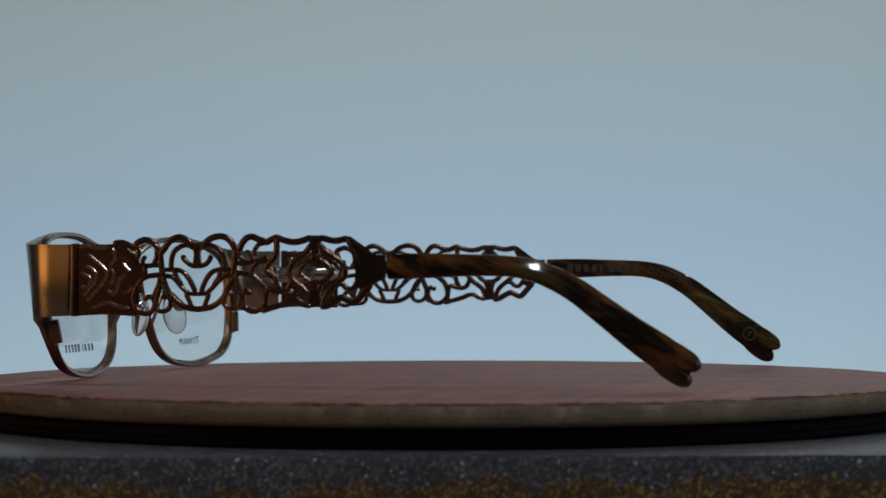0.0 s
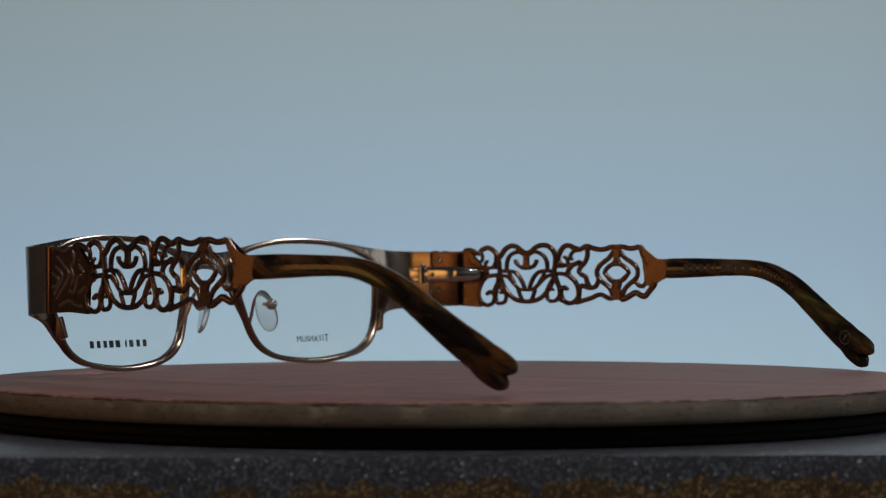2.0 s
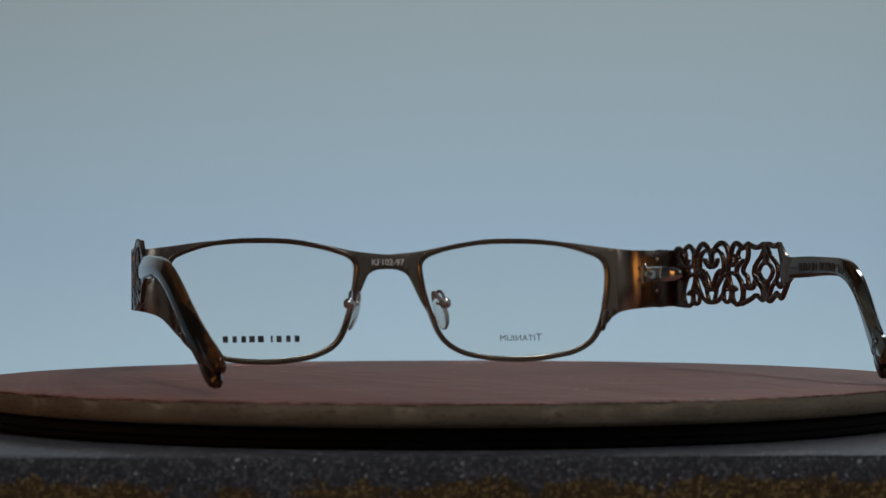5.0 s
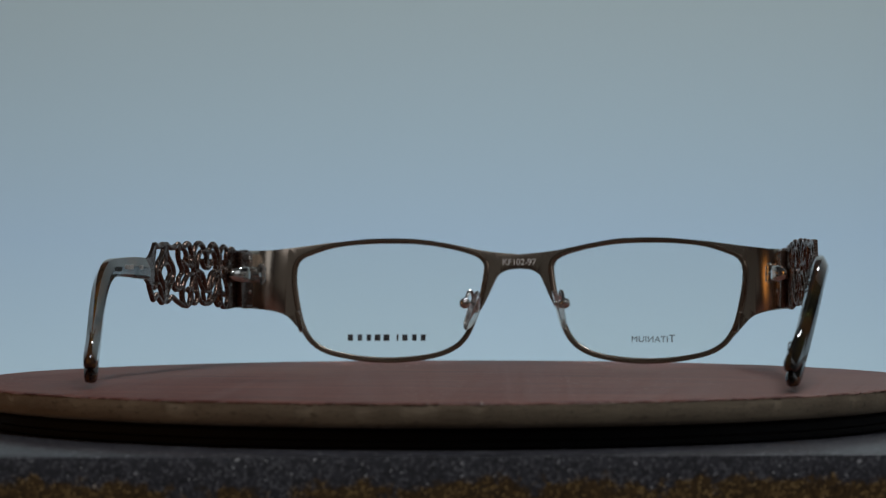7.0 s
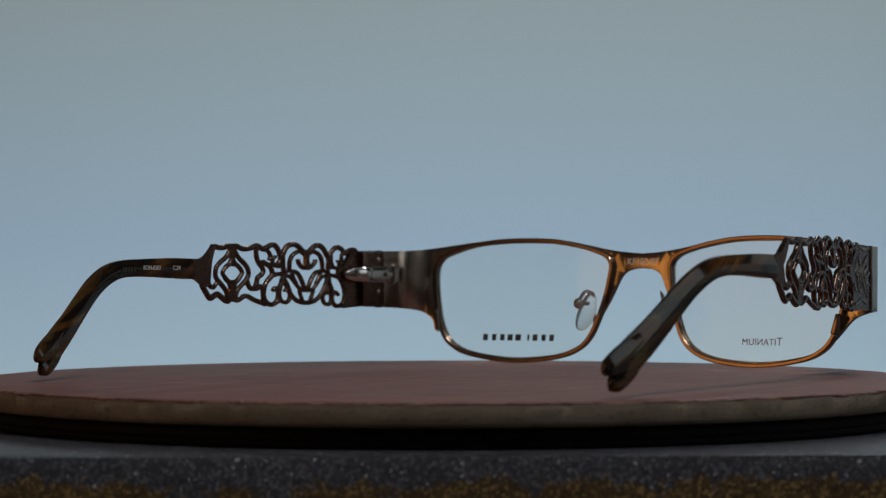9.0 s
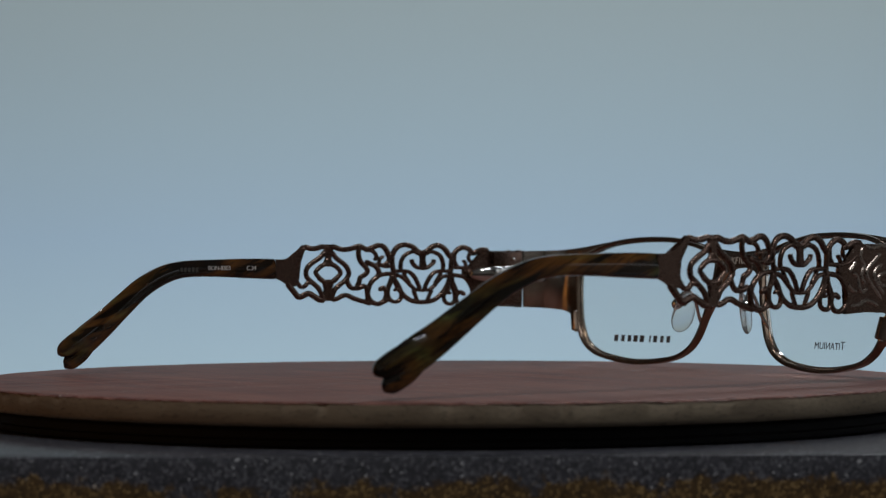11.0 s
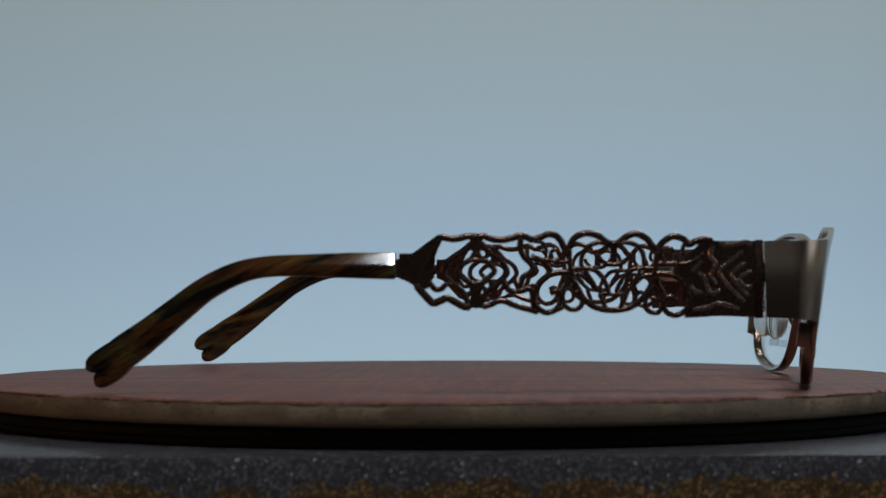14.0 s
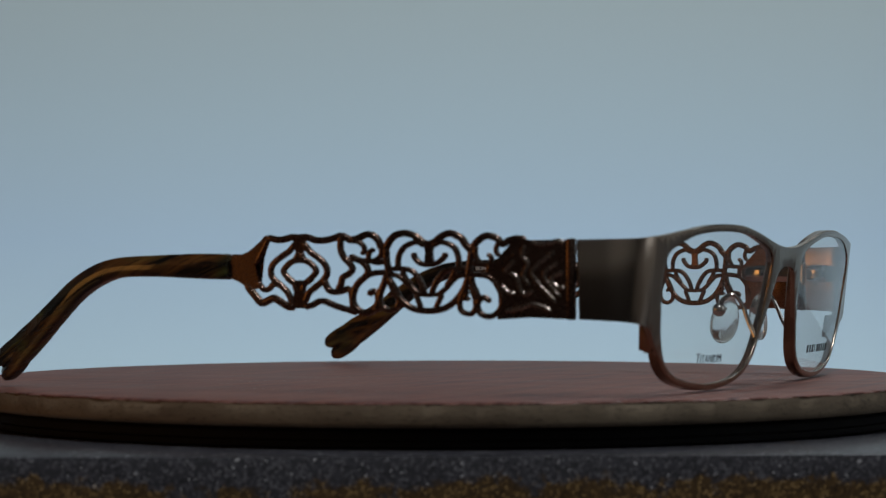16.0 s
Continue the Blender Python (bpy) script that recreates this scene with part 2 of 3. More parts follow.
cab = tagged(new("counter_base", finish(bm, "counter_base", DARK_WALL)), "plain dark counter base under the granite", "counter", kind="structure")
cab.matrix_world = pose(0, 0.056, -0.4395, 0, 0, 1.4)

bm = bmesh.new()
block(bm, 3.2, 0.02, 1.75, pose(0, 0, -0.325))
back = tagged(new("backdrop", finish(bm, "backdrop", PAPER, False)), "smooth pale blue-grey backdrop paper, gradient of light in its colour", "backdrop", kind="structure")
back.matrix_world = pose(0, 1.15, 0.10)


def wall_box(name, sx, sy, sz, x, y, z, mat, label):
    b2 = bmesh.new()
    block(b2, sx, sy, sz, Matrix.Identity(4))
    ob = tagged(new(name, finish(b2, name, mat, False)), label, name.split("_")[0], kind="structure")
    ob.location = (x, y, z)


# unseen walls; pale and dark parts set by what the metal reflects
wall_box("wall_north", 3.4, 0.1, 2.5, 0, 1.24, 0.30, DARK_WALL, "unseen dark wall behind the backdrop, added for dark reflections")
wall_box("wall_south", 3.4, 0.1, 1.4, 0, -1.8, 0.90, PALE_WALL, "unseen pale upper wall, added for pale reflections")
wall_box("wall_south_dado", 3.4, 0.14, 1.05, 0, -1.78, -0.325, DARK_WALL, "unseen dark lower part of the wall, added for dark reflections")
wall_box("wall_west", 0.1, 3.3, 2.5, -1.7, -0.1, 0.35, DARK_WALL, "plain dark painted side wall of the room")
wall_box("wall_east", 0.1, 3.3, 1.2, 1.7, -0.1, 1.0, DARK_WALL, "unseen dark upper part of the side wall, added for dark reflections")
wall_box("wall_east_dado", 0.12, 3.3, 1.3, 1.7, -0.1, -0.25, PALE_WALL, "unseen pale lower part of the side wall, added for pale reflections")
wall_box("floor", 3.4, 3.2, 0.1, 0, -0.2, -0.90, DARK_WALL, "plain dark floor of the room")
wall_box("ceiling", 3.4, 3.2, 0.1, 0, -0.2, 1.45, MID_WALL, "plain grey painted ceiling of the room")

# ---- turntable ----
turntable = empty("turntable", "round wooden display turntable on a black base", "turntable", pose(0, 0, -0.0092))
bm = lathe([(0.1035, 0.0), (0.1060, 0.0005), (0.1062, 0.0012), (0.1062, 0.0016), (0.1056, 0.0018), (0.1062, 0.0020), (0.1062, 0.0034), (0.1056, 0.0040)], 128)
part("base", bm, BLACK, turntable, "matt black round base")
platter = empty("platter", "", "", None)
platter.parent = turntable
platter.location = (0, 0, 0.0)


def ragged(k, a):
    """Small chips along the lower edge of the veneer and a worn upper lip."""
    if k in (2, 3, 4):
        p = noise.noise(Vector((math.cos(a) * 17, math.sin(a) * 17, 1.3)))
        q = noise.noise(Vector((math.cos(a) * 70, math.sin(a) * 70, 5.2)))
        worn = min(0.00030, max(0.0, p + 0.8 * q - 0.02) * 0.0012)
        fine = 0.00006 * noise.noise(Vector((math.cos(a) * 260, math.sin(a) * 260, 9.0)))
        return {2: (-0.6 * worn, -0.2 * worn), 3: (-1.2 * worn + fine, -0.6 * worn + fine), 4: (-2.0 * worn, 0.0)}[k]
    if k != 1:
        return 0.0, 0.0
    v = noise.noise(Vector((math.cos(a) * 38, math.sin(a) * 38, 3.1)))
    w = noise.noise(Vector((math.cos(a) * 120, math.sin(a) * 120, 7.7)))
    chip = min(0.00012, max(0.0, v + 0.7 * w - 0.16) * 0.0012)
    return (-chip * 0.8 if k == 1 else 0.0), chip


def chipped(k, a):
    """A barely uneven edge with short splintered chips along the board's upper lip."""
    dr = 0.00003 * noise.noise(Vector((math.cos(a) * 30, math.sin(a) * 30, k * 0.7)))
    if k not in (3, 4):
        return dr, 0.0
    n = noise.noise(Vector((math.cos(a) * 24, math.sin(a) * 24, 2.4))) + 0.8 * noise.noise(Vector((math.cos(a) * 95, math.sin(a) * 95, 6.1)))
    chip = min(0.0004, max(0.0, n - 0.22) * 0.0012)
    return (dr - chip, 0.0) if k == 4 else (dr, -0.5 * chip)


bm = lathe([(0.1075, 0.0043), (0.1088, 0.0046), (0.1093, 0.0052), (0.1095, 0.0082), (0.10952, 0.00868), (0.1085, 0.00875)], 1200, chipped)
part("board", bm, CORE, platter, "raw brown board edge", angle=50)
bm = lathe([(0.1080, 0.00868), (0.10955, 0.00870), (0.1096, 0.00888), (0.1094, 0.00912), (0.1088, 0.0092)], 1600, ragged)
part("veneer", bm, VENEER, platter, "reddish brown wood veneer with chipped edge", angle=50)

# ---- eyeglasses (built in millimetres: x to the wearer's right, y forward, z up) ----
glasses = empty("eyeglasses", "brown metal eyeglasses with pierced scrollwork temples, standing open", "eyeglasses")
YC, KC, XA, RA = 83.8, 0.0014, 62.7, 8.0
SLOPE = math.atan(2 * KC * XA)
END = radians(82)


def front_plan(u):
    """Plan of the front sheet: gentle curve over the face, then a tight bend back to the hinge. Returns x, y and the heading."""
    s, a = (1 if u >= 0 else -1), abs(u)
    if a <= XA:
        return u, YC - KC * u * u, s * math.atan(2 * KC * a)
    x, y = XA, YC - KC * XA * XA
    th = min(SLOPE + (a - XA) / RA, END)
    x += RA * (math.sin(th) - math.sin(SLOPE))
    y -= RA * (math.cos(SLOPE) - math.cos(th))
    rest = a - XA - RA * (END - SLOPE)
    if rest > 0:
        x += rest * math.cos(END)
        y -= rest * math.sin(END)
    return s * x, y, s * th


def on_front(u, z, out=0.0):
    """A point out millimetres in front of the sheet's middle, in metres."""
    x, y, th = front_plan(u)
    y += 0.15 * (z - 22) * min(1.0, max(0.0, (73 - abs(u)) / 12))
    return Vector((x + out * math.sin(th), y + out * math.cos(th), z)) * MM


TOP = [(0, 29.1), (5, 29.5), (9, 30.0), (12.8, 30.7), (17.6, 31.7), (22, 32.5), (28, 33.1), (34, 33.3), (40, 33.2), (47.7, 32.6),
       (53, 32.0), (58, 31.3), (63, 30.7), (68, 30.3), (78.2, 30.1)]
BOTTOM = [(78.2, 15.0), (69, 14.5), (64.4, 13.8), (61.6, 12.5), (59.4, 10.2), (57.6, 8.2), (56.0, 6.7), (52.9, 4.1), (48.5, 2.4), (40, 1.05),
          (32, 0.85), (22.8, 1.9), (17.1, 4.0), (13.7, 7.2), (11.2, 12.4), (8.8, 16.8), (6.5, 21.8), (5.3, 23.8), (3, 25.0), (0, 25.3)]
OPENING = [(9.5, 24.4), (9.7, 26.7), (11.2, 28.3), (14, 29.4), (18.5, 30.6), (26, 31.8), (34, 32.1), (42, 31.9), (49.5, 31.0), (55.8, 29.0),
           (58.3, 27.6), (59.3, 25.3), (59.3, 21.5), (58.5, 16.5), (57.3, 11.5), (55.3, 7.4), (52.5, 4.9), (48.3, 3.2), (40, 1.9),
           (32, 1.7), (23, 2.7), (17.6, 4.7), (14.4, 7.8), (12.2, 12.8), (10.5, 18.5)]


def outline_loop(pts2d, bm2, closed=True):
    vs = [bm2.verts.new((p[0], p[1], 0)) for p in pts2d]
    for a, b in zip(vs, vs[1:] + vs[:1]):
        bm2.edges.new((a, b))
    return vs


def front_sheet():
    """One stamped sheet: outline with two openings, cut into strips and bent to the plan."""
    half_top, half_bot = spline(TOP, n=5), spline(BOTTOM, n=5)
    right = half_top[1:] + half_bot[:-1]
    full = [Vector((0, TOP[0][1]))] + right + [Vector((0, BOTTOM[-1][1]))] + [Vector((-p.x, p.y)) for p in reversed(right)]
    b = bmesh.new()
    outline_loop(full, b)
    hole = spline(OPENING, True, 5)
    outline_loop(hole, b)
    outline_loop([Vector((-p.x, p.y)) for p in hole], b)
    bmesh.ops.triangle_fill(b, use_beauty=True, use_dissolve=False, edges=b.edges[:], normal=(0, 0, 1))
    # keep only triangles outside the openings
    def inside(c, poly):
        odd = False
        for p, q in zip(poly, poly[1:] + poly[:1]):
            if (p.y > c.y) != (q.y > c.y) and c.x < (q.x - p.x) * (c.y - p.y) / (q.y - p.y) + p.x:
                odd = not odd
        return odd
    gone = []
    for f in b.faces:
        c = f.calc_center_median()
        if inside(Vector((abs(c.x), c.y)), hole):
            gone.append(f)
    bmesh.ops.delete(b, geom=gone, context="FACES")
    u = -78.5
    while u < 78.6:
        step = 0.75 if abs(u) > 61.5 else 2.0
        bmesh.ops.bisect_plane(b, geom=b.verts[:] + b.edges[:] + b.faces[:], plane_co=(u, 0, 0), plane_no=(1, 0, 0), dist=1e-4)
        u += step
    slanted = [e for e in b.edges if len(e.link_faces) == 2 and abs(e.verts[0].co.x - e.verts[1].co.x) > 1e-3
               and min(abs(v.co.x) for v in e.verts) > 61.9 and e.verts[0].co.x * e.verts[1].co.x > 0]
    bmesh.ops.dissolve_edges(b, edges=slanted, use_verts=True)
    for v in b.verts:
        v.co = on_front(v.co.x, v.co.y)
    return b


front = part("front", front_sheet(), BROWN, glasses, "brown brushed metal front with wrapped end pieces")
sol = front.modifiers.new("thickness", "SOLIDIFY")
sol.thickness, sol.offset = 1.0 * MM, 0.0
bev = front.modifiers.new("soft_edges", "BEVEL")
bev.width, bev.segments, bev.limit_method, bev.angle_limit = 0.26 * MM, 2, "ANGLE", radians(50)


def rim(s):
    """Grooved rim round the lens, deeper than the sheet."""
    b = bmesh.new()
    c = Vector((34, 17))
    path = []
    for p in spline(OPENING, True, 6):
        q = p + (p - c).normalized() * 0.85
        path.append((s * q.x, q.y))
    rings = []
    for i, (u, z) in enumerate(path):
        n = Vector(path[(i + 1) % len(path)]) - Vector(path[i - 1])
        n = Vector((n.y, -n.x)).normalized()
        ring = []
        for across, out in chamfer(1.1, 2.4, 0.25):
            ring.append(b.verts.new(on_front(u + n.x * across, z + n.y * across, out - 0.80)))
        rings.append(ring)
    for r0, r1 in zip(rings, rings[1:] + rings[:1]):
        for j in range(8):
            b.faces.new((r0[j], r0[(j + 1) % 8], r1[(j + 1) % 8], r1[j]))
    return b


def lens(s):
    """Thin curved demo lens filling the opening."""
    b = bmesh.new()
    pts = spline(OPENING, True, 4)
    c = Vector((34, 17))
    for out, flip in ((0.3, 1), (-0.7, -1)):
        prev = None
        cv = b.verts.new(on_front(s * c.x, c.y, out))
        for k in range(1, 7):
            ring = [b.verts.new(on_front(s * (c.x + (p.x - c.x) * k / 6), c.y + (p.y - c.y) * k / 6, out)) for p in pts]
            m = len(ring)
            for i in range(m):
                if prev is None:
                    b.faces.new((cv, ring[i], ring[(i + 1) % m]))
                else:
                    b.faces.new((prev[i], ring[i], ring[(i + 1) % m], prev[(i + 1) % m]))
            prev = ring
        if flip == 1:
            first = prev
    m = len(first)
    for i in range(m):
        b.faces.new((first[i], first[(i + 1) % m], prev[(i + 1) % m], prev[i]))
    return b


def lettering(name, text, size, mat, parent, place, label, spacing=1.0, flat=0.00004):
    """Raised print; place maps the text's own x, y and height (m) to a point."""
    cu = bpy.data.curves.new(name, "FONT")
    cu.body, cu.size, cu.extrude, cu.align_x, cu.align_y, cu.space_character = text, size, flat, "CENTER", "CENTER", spacing
    cu.small_caps_scale = 0.82
    for i, ch in enumerate(text):
        cu.body_format[i].use_small_caps = ch.islower()
    tmp = bpy.data.objects.new(name, cu)
    me = bpy.data.meshes.new_from_object(tmp)
    bpy.data.objects.remove(tmp)
    for v in me.vertices:
        v.co = place(v.co.x, v.co.y, v.co.z)
    me.materials.clear()
    me.materials.append(mat)
    ob = new(name, me)
    ob.parent = parent
    return tagged(ob, label)


def bars(name, spans, height, mat, parent, place, label):
    """Plain bars in place of writing: spans of (from, to) along the line, in metres."""
    b = bmesh.new()
    for a, c in spans:
        n = 4
        for i in range(n):
            x0, x1 = a + (c - a) * i / n, a + (c - a) * (i + 1) / n
            for zz, turn in ((0.00004, 1), (-0.00004, -1)):
                q = [place(x0, -height / 2, zz), place(x1, -height / 2, zz), place(x1, height / 2, zz), place(x0, height / 2, zz)]
                b.faces.new([b.verts.new(p) for p in q[::turn]])
    return part(name, b, mat, parent, label, False)


lenses = []
for s in (1, -1):
    part("rim", rim(s), RIM, glasses, "brown metal rim round the lens")
    ln = part("lens", lens(s), LENS, glasses, "clear demo lens with printed lettering", angle=60)
    ln.visible_shadow = False
    lenses.append(ln)

lettering("lettering", "Titanium", 2.85 * MM, INK, lenses[0], lambda x, y, z: on_front(35.9 - x / MM, 6.7 + y / MM, 0.36 + z / MM), "small black printed word", 1.05)
# printed maker's mark on the other lens, as plain strokes of its size
bars("print", [(-0.0108 + i * 0.00242, -0.0108 + i * 0.00242 + w * MM) for i, w in enumerate((1.3, 1.2, 1.4, 0.5, 1.6, 1.5, 1.2, 1.2, 1.4))], 0.0017, INK, lenses[1],
     lambda x, y, z: on_front(-35.6 - x / MM, 6.9 + y / MM, 0.36 + z / MM), "row of black printed marks")
lettering("lettering", "KF102-97", 2.42 * MM, PALE_INK, front, lambda x, y, z: on_front(x / MM, 27.0 + y / MM, -0.5 - z / MM), "pale engraved model number", 0.95)


def pad(s):
    """Teardrop silicone pad, slightly domed."""
    b = bmesh.new()
    res = bmesh.ops.create_uvsphere(b, u_segments=24, v_segments=14, radius=1.0)
    for v in res["verts"]:
        x, y, z = v.co
        wid = 2.85 * (1 - 0.16 * z)
        v.co = Vector((x * 0.75 + 0.5 * (1 - z * z), y * wid, z * 5.4)) * MM
    m = pose(s * 11.5 * MM, 74.3 * MM, 14.3 * MM, -6, 0, 0) @ pose(0, 0, 0, 0, -s * 17, 0) @ pose(0, 0, 0, 0, 0, s * 21)
    bmesh.ops.transform(b, matrix=m, verts=b.verts[:])
    return b


for s in (1, -1):
    pd = part("nose_pad", pad(s), SILICONE, glasses, "clear silicone nose pad on a bent wire", angle=80)
    b = bmesh.new()
    path = spline([(s * 12.6, 81.2, 10.5), (s * 12.0, 79.6, 13.5), (s * 11.6, 78.2, 17.0), (s * 11.8, 76.6, 19.2), (s * 12.4, 75.0, 19.0), (s * 12.8, 73.8, 17.4), (s * 12.8, 73.5, 16.2)], n=6)
    sweep(b, [p * MM for p in path], lambda i, t: oval(0.45 * MM, 0.45 * MM, 8), up=Vector((s * 1.0, 0.15, 0.1)))
    part("pad_arm", b, STEEL, pd, "thin steel wire arm")
    b = bmesh.new()
    ball(b, 1.45 * MM, pose(s * 13.2 * MM, 73.6 * MM, 16.2 * MM))
    rod(b, 0.5 * MM, 3.4 * MM, pose(s * 12.2 * MM, 73.9 * MM, 16.2 * MM, 0, 90, 0))
    part("pad_screw", b, STEEL, pd, "round steel screw head")

# closing blocks behind the outer lower corners of the rims
for s in (1, -1):
    b = bmesh.new()
    p0, p1 = on_front(s * 59.0, 13.7, -2.0), on_front(s * 57.8, 8.8, -2.0)
    down = (p0 - p1).normalized()
    side = (on_front(s * 58.4, 11, 1) - on_front(s * 58.4, 11, 0)).cross(down).normalized()
    m = Matrix.Translation((p0 + p1) / 2) @ Matrix((side, down.cross(side), down)).transposed().to_4x4()
    block(b, 1.3 * MM, 2.9 * MM, 5.2 * MM, m, 0.3 * MM)
    closing = part("closing_block", b, RIM, glasses, "small brown screw block closing the rim")
    b = bmesh.new()
    rod(b, 0.55 * MM, 5.7 * MM, m)
    part("screw", b, STEEL, closing, "tiny steel screw")


# ---- temples ----
def temple_x(y):
    """Outward bow of a temple, in millimetres, at the distance y forward."""
    ks = [(-75, 70.0), (-66, 72.1), (-55, 74.6), (-45, 76.7), (-37, 77.8), (-28, 78.3), (-18, 78.2), (-5, 77.6), (5, 77.5), (15, 76.5), (25, 75.1), (37, 73.4), (48, 72.2), (66, 70.3), (80, 69.0)]
    for (a, va), (b, vb) in zip(ks, ks[1:]):
        if y <= b:
            t = max(0.0, (y - a) / (b - a))
            return va + (vb - va) * t
    return ks[-1][1]


def temple_bow(y):
    return (temple_x(y - 5) + temple_x(y) * 2 + temple_x(y + 5)) / 4


class Sheet:
    """Collects strokes and plates of one pierced sheet, in (forward, up) millimetres."""

    def __init__(self, thick, off=0.0):
        self.bm, self.thick, self.off, self.count = bmesh.new(), thick, off, 0

    def point(self, y, z, across):
        return Vector((temple_bow(y) + self.off + across, y, z)) * MM

    def stroke(self, width, pts):
        self.count += 1
        h = (self.thick + 0.006 * (self.count % 40)) / 2
        path = spline(pts, n=5)
        rings, c = [], min(0.30, 0.28 * width)
        for i, p in enumerate(path):
            d = (path[min(i + 1, len(path) - 1)] - path[max(i - 1, 0)]).normalized()
            nrm = Vector((-d.y, d.x))
            w = width / 2 * (0.55 if i in (0, len(path) - 1) else 1.0)
            ring = []
            for a, k in ((w, -h + c), (w, h - c), (w - c, h), (-w + c, h), (-w, h - c), (-w, -h + c), (-w + c, -h), (w - c, -h)):
                q = p + nrm * a
                ring.append(self.bm.verts.new(self.point(q.x, q.y, k)))
            rings.append(ring)
        for r0, r1 in zip(rings, rings[1:]):
            for j in range(8):
                self.bm.faces.new((r0[j], r0[(j + 1) % 8], r1[(j + 1) % 8], r1[j]))
        self.bm.faces.new(rings[0])
        self.bm.faces.new(rings[-1][::-1])

    def plate(self, pts):
        self.count += 1
        h = (self.thick - 0.05 - 0.006 * (self.count % 9)) / 2
        path = [Vector(q) for q in pts]
        for k in (h, -h):
            f = self.bm.faces.new([self.bm.verts.new(self.point(p.x, p.y, k)) for p in path])
            if k > 0:
                upper = list(f.verts)
            else:
                lower = list(f.verts)
        m = len(upper)
        for i in range(m):
            self.bm.faces.new((upper[i], lower[i], lower[(i + 1) % m], upper[(i + 1) % m]))


def ornament(b):
    # pierced scrollwork in (forward, up) millimetres, drawn stroke by stroke
    b.plate([(-7.3, 26.3), (-5.1, 26.3), (-5.1, 23.8), (-7.3, 23.8)])
    b.plate([(-5.5, 27.7), (-3.0, 27.7), (-1.0, 28.5), (0.6, 29.8), (2.1, 31.4), (3.0, 31.0), (2.2, 29.0), (0.6, 26.9), (-0.7, 25.3), (0.1, 23.3), (0.8, 21.4), (-0.1, 20.7), (-1.9, 21.0), (-4.0, 22.2), (-5.5, 22.8)])
    b.plate([(8.1, 31.6), (11.1, 31.6), (10.5, 28.8), (9.8, 26.2), (9.2, 26.2), (8.7, 28.8)])
    b.plate([(8.7, 22.5), (10.2, 22.5), (10.7, 19.0), (11.2, 16.9), (8.0, 17.0), (8.4, 19.0)])
    b.plate([(35.3, 29.9), (37.5, 29.9), (37.1, 27.9), (37.4, 25.7), (35.6, 25.7), (35.8, 27.9)])
    b.plate([(54.0, 30.3), (57.1, 30.1), (65.1, 30.1), (65.1, 15.0), (57.1, 15.3), (50.5, 14.9), (51.6, 17.0), (51.2, 20.1), (50.1, 22.2), (48.5, 24.4), (51.4, 25.5), (53.6, 27.0)])
    b.stroke(1.34, [(2.4, 31.0), (4.7, 30.5), (6.3, 30.6), (8.0, 31.0), (9.6, 30.8), (11.0, 31.0), (12.9, 30.4), (14.7, 30.3), (16.7, 30.7), (18.3, 31.2), (19.6, 30.7), (20.8, 30.1)])
    b.stroke(1.12, [(2.6, 30.8), (1.6, 28.8), (-0.2, 25.8)])
    b.stroke(1.23, [(8.7, 29.9), (7.4, 28.3), (5.3, 27.0), (3.7, 25.7), (3.2, 24.3), (3.6, 22.9), (5.3, 21.5), (6.9, 20.1), (7.8, 18.3), (8.2, 17.2)])
    b.stroke(1.12, [(9.3, 27.9), (8.6, 26.6), (7.1, 25.6), (6.0, 24.3), (7.0, 23.0), (8.4, 21.8), (8.9, 20.1)])
    b.stroke(1.23, [(10.4, 29.9), (11.8, 28.1), (13.4, 27.0), (14.7, 25.9), (15.4, 24.5), (15.2, 23.3), (14.1, 22.0), (12.7, 21.0), (11.4, 19.8), (10.7, 18.1)])
    b.stroke(1.12, [(9.8, 27.9), (10.5, 26.6), (12.0, 25.7), (13.1, 24.3), (12.1, 23.0), (10.7, 21.8), (10.1, 20.1)])
    b.stroke(1.12, [(6.6, 25.3), (8.0, 26.2), (9.5, 26.4), (11.2, 26.2), (12.5, 25.3)])
    b.stroke(1.12, [(6.6, 23.1), (8.0, 22.1), (9.5, 21.8), (11.2, 22.1), (12.4, 23.1)])
    b.stroke(1.12, [(0.3, 22.2), (1.5, 20.7), (2.8, 20.8), (3.8, 21.7), (4.9, 21.6)])
    b.stroke(1.5, [(-2.4, 21.7), (-0.3, 19.3), (1.1, 18.0), (2.5, 18.4), (3.9, 18.9), (5.4, 18.2), (7.1, 17.3), (8.5, 17.2)])
    b.stroke(1.23, [(18.3, 31.2), (18.2, 28.8), (18.9, 27.0), (20.2, 25.7), (20.7, 24.6), (19.9, 23.7), (18.7, 23.0), (18.3, 21.7), (17.6, 20.5)])
    b.stroke(1.23, [(14.7, 22.7), (15.6, 20.8), (16.7, 20.2), (18.3, 20.3), (20.2, 21.0)])
    b.stroke(1.23, [(10.6, 17.2), (12.3, 17.6), (13.7, 18.3), (15.1, 18.3), (16.5, 17.7), (18.3, 17.1), (20.2, 16.6), (21.7, 16.1)])
    b.stroke(1.12, [(20.2, 21.1), (20.6, 19.0), (20.8, 16.7)])
    b.stroke(1.34, [(20.4, 30.3), (22.1, 30.8), (23.6, 31.4), (25.0, 31.2), (26.1, 30.1), (26.8, 28.7), (27.9, 29.1)])
    b.stroke(1.01, [(26.7, 28.8), (26.7, 27.5), (25.7, 26.5), (24.3, 26.2), (22.1, 26.5), (20.2, 27.3)])
    b.stroke(0.9, [(24.0, 26.2), (24.0, 27.1), (24.3, 28.0), (25.2, 28.5)])
